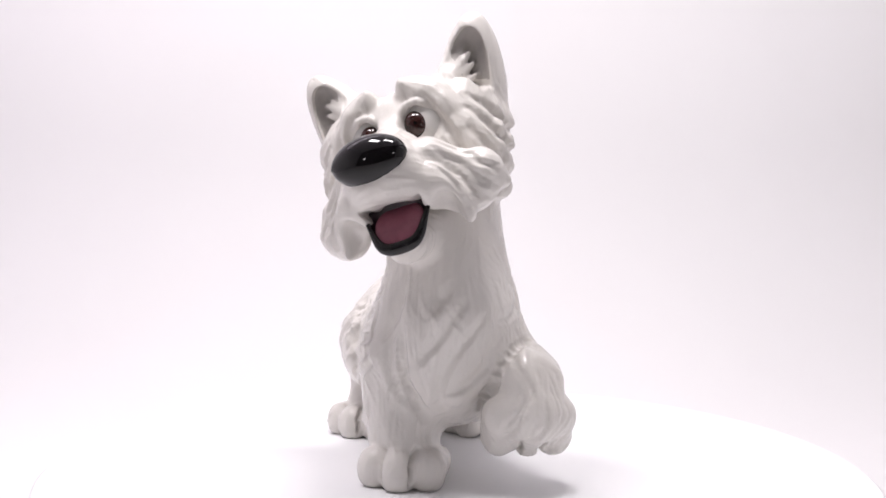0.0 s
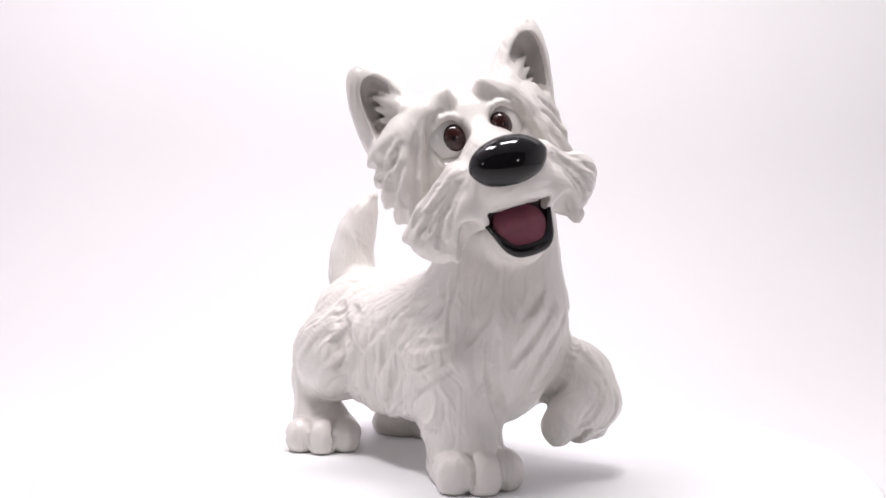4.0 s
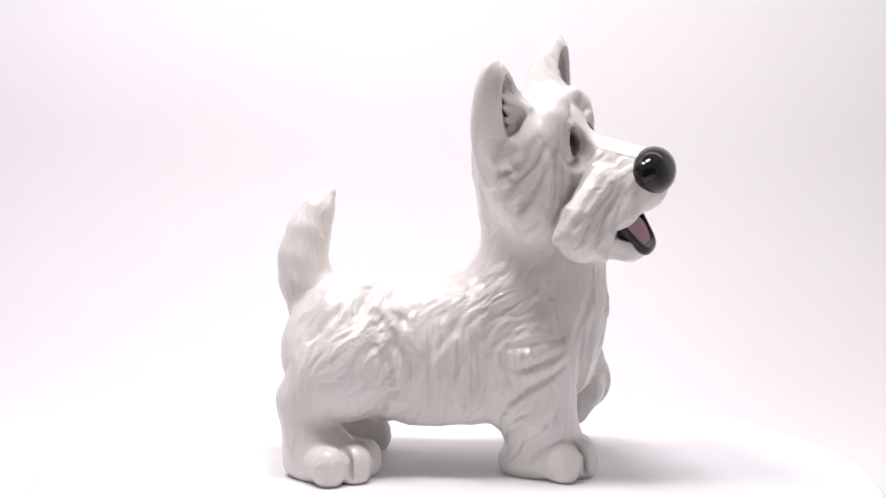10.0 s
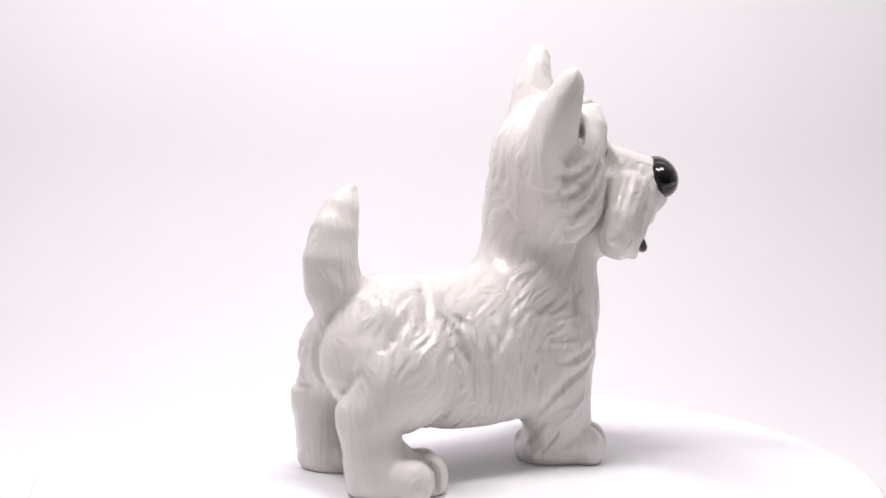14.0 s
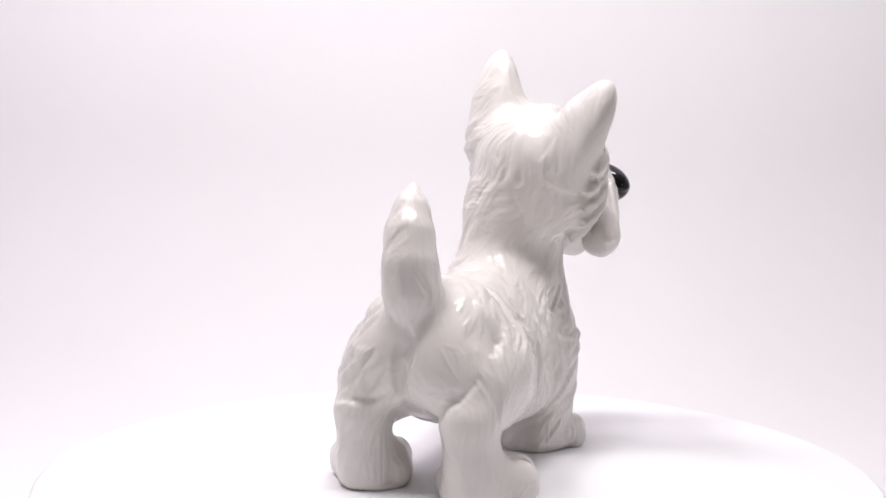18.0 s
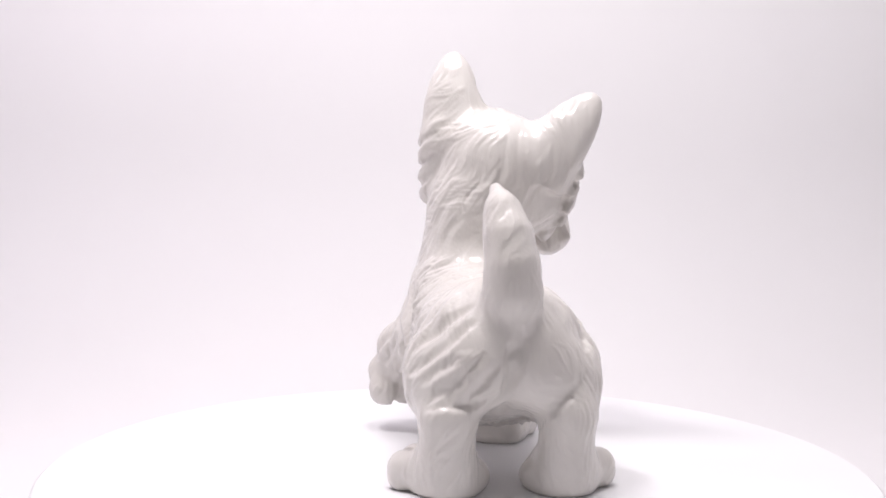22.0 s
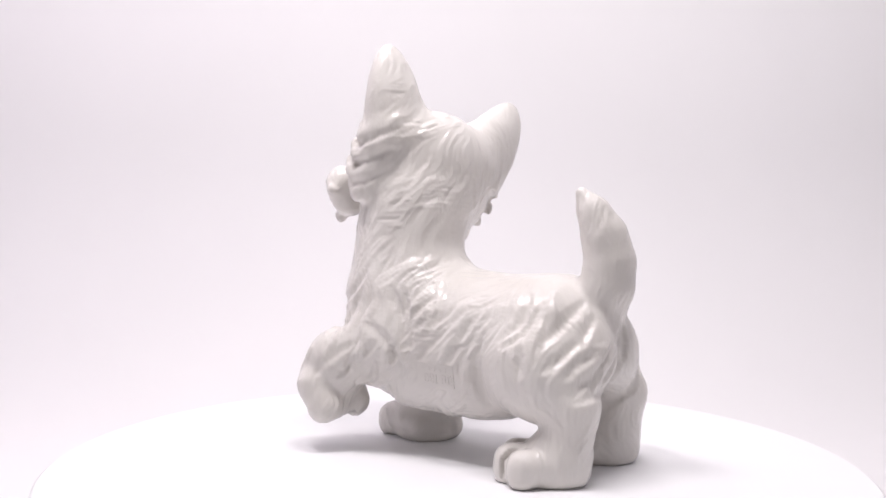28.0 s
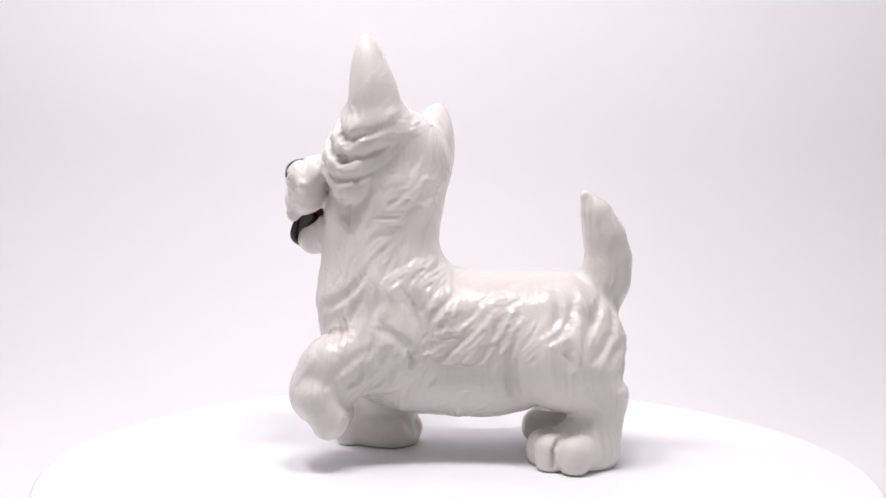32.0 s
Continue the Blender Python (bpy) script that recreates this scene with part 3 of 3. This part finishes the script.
def part_the_coat():
    """The furrows of the flanks, chest, shoulders and rump."""
    groove((37, 29, 67), (27, 30, 63), (18, 26, 49), 1.3)
    groove((-38, -32, 89), (-45, -46, 77), (-49, -53, 73), 1.6)
    groove((-55, -47, 77), (-62, -50, 69), (-68, -49, 64), 1.5)
    groove((-36, -45, 76), (-32, -47, 70), (-28, -47, 66), 1.4)
    groove((-28, -44, 76), (-25, -45, 74), (-22, -47, 72), 1.4)
    groove((-36, -48, 70), (-28, -49, 63), (-25, -50, 57), 1.4)
    groove((-10, -46, 68), (-11, -48, 61), (-14, -48, 54), 1.4)
    groove((-3, -47, 65), (-8, -50, 62), (-10, -50, 57), 1.4)
    groove((1, -46, 71), (-1, -46, 69), (-3, -47, 66), 1.4)
    groove((-36, -52, 59), (-30, -48, 46), (-40, -53, 32), 2.0)
    groove((21, -45, 77), (10, -49, 63), (10, -46, 57), 1.4)
    groove((31, -44, 85), (21, -45, 77), (13, -46, 71), 1.7)
    groove((45, -43, 87), (33, -44, 78), (25, -43, 74), 1.7)
    groove((36, -48, 75), (30, -48, 73), (23, -48, 70), 1.7)
    groove((40, -48, 69), (25, -48, 67), (19, -49, 64), 1.7)
    groove((48, -48, 67), (31, -51, 62), (20, -49, 63), 1.7)
    groove((46, -50, 58), (39, -52, 55), (28, -50, 52), 1.7)
    groove((48, -48, 52), (26, -47, 39), (22, -40, 30), 1.7)
    groove((13, -50, 53), (10, -47, 43), (6, -41, 36), 1.4)
    groove((20, -49, 47), (15, -43, 40), (17, -36, 26), 1.4)
    groove((-12, -48, 52), (-12, -48, 46), (-12, -44, 38), 0.9)
    groove((-17, -47, 57), (-16, -47, 53), (-15, -47, 49), 0.9)
    groove((7, -50, 62), (4, -49, 54), (0, -47, 48), 1.4)
    groove((17, 18, 86), (15, 26, 64), (15, 24, 55), 1.4)
    groove((8, 21, 75), (13, 24, 68), (14, 23, 59), 1.4)
    groove((1, 22, 72), (11, 25, 64), (12, 24, 57), 1.4)
    groove((-7, 21, 74), (3, 23, 64), (8, 26, 59), 1.4)
    groove((-13, 21, 72), (1, 26, 58), (6, 23, 51), 1.4)
    groove((-26, 16, 78), (-20, 23, 66), (-15, 24, 61), 1.4)
    groove((-20, 25, 60), (-14, 26, 55), (-10, 24, 50), 1.4)
    groove((-29, 20, 62), (-28, 19, 42), (-31, 17, 35), 2.0)
    groove((29, 30, 59), (41, 32, 46), (50, 37, 40), 1.3)
    groove((26, 29, 53), (34, 27, 44), (42, 29, 36), 1.3)
    groove((43, 32, 56), (52, 37, 50), (59, 40, 42), 1.3)
    groove((-49, 14, 83), (-50, 22, 73), (-42, 25, 65), 1.6)
    groove((-56, 16, 80), (-54, 25, 70), (-45, 27, 62), 1.6)
    groove((-54, 29, 60), (-55, 30, 55), (-55, 31, 50), 1.6)
    groove((-71, 5, 80), (-68, 13, 73), (-65, 22, 67), 1.6)
    groove((46, 20, 93), (56, 19, 80), (68, 8, 76), 1.5)
    groove((47, 22, 80), (54, 22, 64), (56, 28, 60), 1.5)
    groove((30, 15, 101), (29, 19, 92), (31, 20, 89), 1.0)
    groove((38, -42, 92), (41, -44, 82), (35, -48, 74), 1.5)
    groove((60, -37, 69), (58, -38, 52), (56, -26, 39), 1.5)
    groove((64, -33, 87), (60, -37, 75), (56, -40, 67), 1.5)
    groove((73, -14, 90), (72, -18, 84), (70, -22, 78), 1.5)
    groove((74, -9, 81), (72, -20, 66), (68, -25, 58), 1.5)
    groove((73, -1, 73), (69, -15, 55), (63, -15, 38), 1.5)
    groove((68, 4, 62), (67, 1, 51), (68, -13, 44), 1.5)
    groove((59, -33, 55), (58, -31, 47), (58, -25, 41), 1.5)
    groove((65, 8, 47), (58, 8, 38), (59, 9, 35), 1.3)
    groove((78, 22, 46), (76, 14, 28), (73, 10, 26), 1.3)
    groove((77, 17, 45), (78, 18, 39), (75, 11, 31), 1.3)
    groove((71, 14, 20), (73, 15, 21), (76, 16, 22), 1.3)
    groove((78, 26, 40), (79, 27, 29), (77, 19, 22), 1.3)
    groove((16, -50, 61), (11, -49, 56), (6, -48, 50), 0.8)
    groove((38, -49, 68), (38, -51, 63), (39, -52, 58), 0.8)
    groove((-33, -48, 70), (-32, -48, 39), (-38, -41, 27), 2.0)
    groove((-83, -17, 71), (-82, -17, 58), (-76, -8, 46), 2.0)
    groove((-82, -18, 68), (-81, -15, 64), (-80, -13, 61), 1.5)
    groove((-77, -44, 51), (-78, -38, 44), (-78, -32, 37), 1.2)
    groove((-74, -13, 43), (-69, -12, 39), (-64, -12, 35), 1.5)
    groove((-84, 1, 60), (-80, 11, 50), (-79, 12, 41), 1.5)
    groove((-82, -5, 56), (-81, 1, 49), (-80, 6, 42), 1.5)
    groove((-29, 20, 71), (-24, 23, 64), (-17, 24, 49), 1.4)
    groove((-75, 12, 65), (-71, 22, 58), (-66, 28, 53), 1.5)
    groove((-76, 3, 73), (-76, 8, 69), (-76, 12, 64), 1.5)
    groove((-81, 7, 59), (-77, 16, 56), (-74, 22, 50), 1.5)
    groove((-84, 4, 53), (-80, 14, 48), (-77, 21, 41), 1.5)
    groove((-80, -5, 46), (-79, 7, 41), (-78, 20, 39), 1.5)
    groove((-80, -33, 44), (-75, -30, 35), (-69, -27, 28), 1.2)
    groove((34, 28, 68), (18, 29, 56), (21, 26, 49), 1.0)
    groove((25, 22, 83), (18, 24, 70), (17, 26, 56), 1.4)


def part_the_cheeks():
    """Furrows between the locks below the ears and down the sides of the face."""
    for start, middle, end, depth in (((8, -34, 13), (0, -40, 5), (-6, -44, 1), 0.9), ((9, -35, 6), (1, -40, -3), (-5, -43, -8), 1.7),
                                      ((11, -35, -1), (4, -39, -11), (-2, -42, -17), 1.7), ((12, -35, -10), (5, -36, -20), (0, -38, -26), 1.5),
                                      ((15, -25, 12), (14, -31, -2), (13, -34, -16), 1.8), ((6, 35, 12), (0, 41, 2), (-5, 45, -6), 1.5),
                                      ((8, 34, 5), (3, 39, -7), (-3, 43, -15), 1.5), ((10, 33, -4), (5, 37, -16), (0, 40, -24), 1.5),
                                      ((-19, 35, 5), (-12, 41, -3), (-3, 42, -5), 1.2), ((-17, 33, -4), (-10, 39, -13), (-1, 41, -15), 1.2),
                                      ((-14, 30, -15), (-8, 36, -23), (1, 38, -25), 1.1), ((-28, 22, 2), (-22, 27, -10), (-14, 31, -24), 0.6),
                                      ((-30, 16, -5), (-29, 21, -20), (-24, 24, -34), 0.6), ((-31, -10, -5), (-28, -18, -18), (-22, -25, -30), 0.6)):
        groove(HEAD.out(start), HEAD.out(middle), HEAD.out(end), depth, 4.4)
    # the moustache, combed back from the bridge of the nose
    for s in (-1, 1):
        for start, middle, end, depth in (((25, 19, -2), (20, 29, -10), (16, 36, -18), 1.3), ((32, 20, -4), (26, 32, -12), (21, 42, -22), 1.9),
                                          ((36, 22, -7), (30, 32, -15), (24, 42, -27), 1.3), ((38, 24, -11), (34, 31, -18), (27, 42, -31), 1.9),
                                          ((40, 24, -15), (36, 31, -23), (30, 38, -36), 1.4), ((42, 23, -18), (39, 28, -27), (35, 29, -39), 1.7)):
            a, m, b = ((x, s * y, z) for x, y, z in (start, middle, end))
            groove(HEAD.out(a), HEAD.out(m), HEAD.out(b), 0.55 * depth, 3.2)


part_the_coat()
part_the_cheeks()
HAIR = carve(1000, 4.2, 2.2, 34, 5)
FINE = carve(5200, 1.25, 0.6, 22, 6, 0.5)
CUTS = carve(430, 1.35, 1.4, 32, 8)
LINES = strokes(marked_lines()) + 1.15 * furrows(FUR)
ON_MARK = (np.abs(SKIN[:, 0] + 3) < 12.5) & (np.abs(SKIN[:, 2] - 44) < 7) & (SKIN[:, 1] > 10)
RELIEF = 0.72 * HAIR + 1.35 * FINE - 0.6 * CUTS - 0.6
RELIEF[ON_MARK] = 0.1
LINES[ON_MARK] *= 0.05
RELIEF[(HEADED[:, 0] > 10) & (np.abs(HEADED[:, 1]) < 9) & (HEADED[:, 2] > -2)] *= 0.15
for s in (-1, 1):
    base, u, w, n, size = ear_frame(s)
    q = SKIN - base
    hh, W, N = q @ u / size, q @ w, q @ n
    N = N + 0.012 * W * W - 1.0
    RELIEF[(ear_cup(hh, W, N, size) < 1.2) & (hh > 0.1) & (HEADED[:, 1] * s > 26)] *= 0.15
SKIN = SKIN + NORMAL * (RELIEF + LINES)[:, None] * np.clip((SKIN[:, 2:3] - 1.0) / 4, 0, 1)
SKIN = relax(SKIN, QUADS, 1)
SKIN[:, 2] = np.maximum(SKIN[:, 2], 0.0)
NORMAL = normals_of(SKIN, QUADS)


def split_skin():
    """The cast body, part by part, with one continuous shading."""
    c = SKIN[QUADS].mean(1)
    h = in_head(c)
    x, y, z = c.T
    kind = np.zeros(len(c), int)
    kind[(z - 0.30 * (x - 40) > 108) & (x > 0)] = 1
    for k, s in ((2, -1), (3, 1)):
        base, u, w, n, size = ear_frame(s)
        kind[(((c - base) @ u) > 0.22 * size) & (np.abs(h[:, 1]) > 22) & (h[:, 1] * s > 0)] = k
    kind[(x < -52) & (z > 84 + 0.25 * (x + 70) * -1) & (x < -54)] = 4
    kind[(kind == 0) & (x > 8) & (y < -15) & (z < 44 - 0.0 * x)] = 5
    kind[(kind == 0) & (x > 40) & (y > -2) & (z < 62) & (x + 0.8 * y > 58)] = 6
    kind[(kind == 0) & (x < -30) & (y < -13) & (z < 34)] = 7
    kind[(kind == 0) & (x < -30) & (y >= -13) & (z < 34)] = 8
    for k, s in ((9, -1), (10, 1)):
        base, u, w, n, size = ear_frame(s)
        q = c - base
        hh, W, N = q @ u / size, q @ w, q @ n
        N = N + 0.012 * W * W - 1.0
        e = ear_cup(hh, W, N, size)
        kind[(e > -3.0) & (e < 0.7) & (hh > 0.15) & (np.abs(W) < 14) & (N < 7.5 - 6.0 * hh) & (h[:, 1] * s > 28.5)] = k
    table = ((0, "torso", "white glazed torso with carved wavy fur"), (1, "head", "white glazed head with shaggy cheeks and brows"), (2, "ear", ""), (3, "ear", ""),
             (4, "tail", ""), (5, "foreleg", ""), (6, "foreleg", "lifted foreleg with a bent paw"), (7, "hind_leg", ""), (8, "hind_leg", ""),
             (9, "inner_ear", "grey-washed hollow of the ear"), (10, "inner_ear", "grey-washed hollow of the ear"))
    made = {}
    for k, name, label in table:
        q = QUADS[kind == k]
        used, inv = np.unique(q, return_inverse=True)
        me = mesh_of(name, SKIN[used] / 1000, inv.reshape(-1, 4).tolist())
        me.normals_split_custom_set_from_vertices([tuple(v) for v in NORMAL[used]])
        made[k] = part(name, me, GREY if k > 8 else GLAZE, made[k - 7] if k > 8 else FIGURE, label)
    return made


FIGURE = new("dog_figurine")
FIGURE.location = (0, 0, TOP)
tagged(FIGURE, "white glazed ceramic terrier figurine lifting one forepaw", "figurine")
PARTS = split_skin()


def ball(radii, n=48, m=28):
    """A closed ellipsoid mesh: vertices and faces."""
    vs = [(0, 0, radii[2])]
    for i in range(1, m):
        a = math.pi * i / m
        vs += [(radii[0] * math.sin(a) * math.cos(2 * math.pi * j / n), radii[1] * math.sin(a) * math.sin(2 * math.pi * j / n), radii[2] * math.cos(a))
               for j in range(n)]
    vs.append((0, 0, -radii[2]))
    fs = [(0, 1 + j, 1 + (j + 1) % n) for j in range(n)]
    for i in range(m - 2):
        fs += [(1 + i * n + j, 1 + (i + 1) * n + j, 1 + (i + 1) * n + (j + 1) % n, 1 + i * n + (j + 1) % n) for j in range(n)]
    fs += [(len(vs) - 1, 1 + (m - 2) * n + (j + 1) % n, 1 + (m - 2) * n + j) for j in range(n)]
    return np.array(vs), fs


def on_head(vs, place, turn=(0, 0, 0)):
    r = np.array(Euler([radians(a) for a in turn]).to_matrix())
    return np.array([HEAD.out(r @ v + np.array(place)) for v in np.array(vs)]) / 1000


def build_face():
    vs, fs = ball((9.3, 16.8, 10.7))
    vs[:, 2] += 0.004 * (vs[:, 1] ** 2) * np.where(vs[:, 2] < 0, 1, -0.2)
    part("nose", mesh_of("nose", on_head(vs, (51.3, -1.5, -7.8), (0, -20, 0)), fs), BLACK, FIGURE, "large glossy black nose")
    for s in (-1, 1):
        vs, fs = ball((5.9, 9.4, 10.8))
        eye = part("eye", mesh_of("eye", on_head(vs, (12.2, s * 14.3, 6.8), (0, 0, s * 22)), fs), SCLERA, FIGURE, "painted eye with a brown iris")
        vs, fs = ball((5.6, 5.6, 6.5), 48, 32)
        iris = part("iris", mesh_of("iris", on_head(vs, (15.3, s * 10.9, 7.4), (0, 0, s * 18)), fs), BROWN, eye, "dark brown iris")
        vs, fs = ball((4.4, 3.4, 3.9), 32, 20)
        part("pupil", mesh_of("pupil", on_head(vs, (16.6, s * 11.0, 7.4), (0, 0, s * 18)), fs), BLACK, eye, "black pupil")
    # the open mouth: a lip round a dish, with the tongue in it
    n, k = 72, 12

    ring = [Vector(v) for v in ((0, -0.02, 0), (-19.5, -0.46, 0), (-12.6, 0.45, 0), (-8.2, 0.95, 0), (0, 1.01, 0), (8.2, 0.95, 0), (12.6, 0.45, 0), (19.5, -0.46, 0))]
    for _ in range(3):
        ring = [q for a, b in zip(ring, ring[1:] + ring[:1]) for q in (a * 0.75 + b * 0.25, a * 0.25 + b * 0.75)]
    n = len(ring)

    def rim(i, inset=0.0):
        y, d, _ = ring[i % n]
        p = Vector((37.4 + 8.9 * max(d, -0.08), y, -26.0 - 19.0 * d))
        return p.lerp(Vector((41.8, 0, -37.0)), inset), min(1.0, max(0.0, d))
    inward = Vector((-0.87, 0, -0.49))
    vs, fs = [], []
    for i in range(n):
        p, d = rim(i)
        t = (rim(i + 1)[0] - rim(i - 1)[0]).normalized()
        b = t.cross(-inward).normalized()
        o = b.cross(t)
        r = 0.7 + 2.0 * d ** 1.6
        vs += [tuple(p + (o * math.cos(2 * math.pi * j / k) + b * math.sin(2 * math.pi * j / k)) * r) for j in range(k)]
    for i in range(n):
        fs += [(i * k + j, i * k + (j + 1) % k, ((i + 1) % n) * k + (j + 1) % k, ((i + 1) % n) * k + j) for j in range(k)]
    lip = part("lip", mesh_of("lip", on_head(vs, (0, 0, 0)), fs), BLACK, FIGURE, "glossy black lips of the open mouth")

    def dish(rings, depth, lift):
        vs, fs = [], []
        for m in range(rings):
            g = m / rings
            for i in range(n):
                p, d = rim(i, g)
                vs.append(tuple(p + inward * depth * (1 - (1 - g) ** 2) * lift(d, g)))
        vs.append(tuple(Vector((41.8, 0, -37.0)) + inward * depth * lift(0.5, 1)))
        for m in range(rings - 1):
            fs += [(m * n + i, m * n + (i + 1) % n, (m + 1) * n + (i + 1) % n, (m + 1) * n + i) for i in range(n)]
        fs += [((rings - 1) * n + i, (rings - 1) * n + (i + 1) % n, rings * n) for i in range(n)]
        return vs, fs
    vs, fs = dish(10, 8.0, lambda d, g: 1.0)
    part("mouth_lining", mesh_of("mouth_lining", on_head(vs, (0, 0, 0)), fs), LINING, lip, "dark inside of the mouth")
    vs, fs = ball((12.8, 10.8, 3.0))
    vs[:, 2] -= 0.03 * vs[:, 1] ** 2 * -1 * 0.6
    vs[:, 1] *= 1.0 - 0.018 * vs[:, 0]
    part("tongue", mesh_of("tongue", on_head(vs, (39.4, 0, -36.6), (0, 54, 0)), fs), PINK, FIGURE, "dusky pink tongue in the open mouth")


build_face()


def build_mark():
    """A cast rectangle with worn, unreadable raised letters on the flank."""
    near = KDTree(len(SKIN))
    for i, v in enumerate(SKIN):
        near.insert(v, i)
    near.balance()
    bm = bmesh.new()

    def bar(x0, z0, x1, z1, wide):
        a, b = Vector((x0, z0)), Vector((x1, z1))
        m = max(1, int((b - a).length / 1.0))
        u = (b - a).normalized()
        w = Vector((-u.y, u.x)) * wide / 2
        rows = []
        for k in range(m + 1):
            c = a.lerp(b, k / m)
            row = []
            for e, lift in ((-1, -0.6), (-0.75, 0.26), (0.75, 0.26), (1, -0.6)):
                q = c + w * e
                co, i, d = near.find((q.x, 40, q.y))
                co, i, d = near.find((q.x, co[1], q.y))
                n = NORMAL[i]
                row.append(bm.verts.new(np.array((q.x, co[1] + n[1] * lift, q.y)) / 1000))
            rows.append(row)
        for r0, r1 in zip(rows, rows[1:]):
            for j in range(3):
                bm.faces.new((r0[j], r0[j + 1], r1[j + 1], r1[j]))
        bm.faces.new(rows[0])
        bm.faces.new(rows[-1][::-1])
    for x0, z0, x1, z1 in ((-13, 49.5, 7, 49.5), (-13, 38.5, -13, 49.5)):
        bar(x0, z0, x1, z1, 0.6)
    rnd = random.Random(4)
    for k in range(5):
        x = 4.6 - 3.6 * k
        bar(x, 40.0, x, 44.6, 0.7)
        if rnd.random() < 0.6:
            bar(x, 44.4, x - 1.8, 44.4, 0.7)
        if rnd.random() < 0.5:
            bar(x, 40.2, x - 1.8, 40.2, 0.7)
        if rnd.random() < 0.5:
            bar(x - 2.0, 40.6, x - 2.0, 44.0, 0.6)
    for k in range(5):
        bar(4.8 - 3.4 * k, 46.2, 4.8 - 3.4 * k, 48.2, 0.6)
        bar(4.6 - 3.4 * k, 47.3, 3.2 - 3.4 * k, 47.3, 0.6)
    bmesh.ops.recalc_face_normals(bm, faces=bm.faces)
    me = bpy.data.meshes.new("maker_mark")
    bm.to_mesh(me)
    bm.free()
    part("maker_mark", me, GLAZE, PARTS[0], "small cast rectangle with worn raised lettering")


build_mark()


# ---------------------------------------------------------------- what turns
def motions():
    rows = [(0.5 * i, pose(0, 0, TOP, 0, 0, -82.0 + 8.1334 * 0.5 * i)) for i in range(65)]
    walk(FIGURE, rows)
    walk(TURNTABLE, rows)


motions()
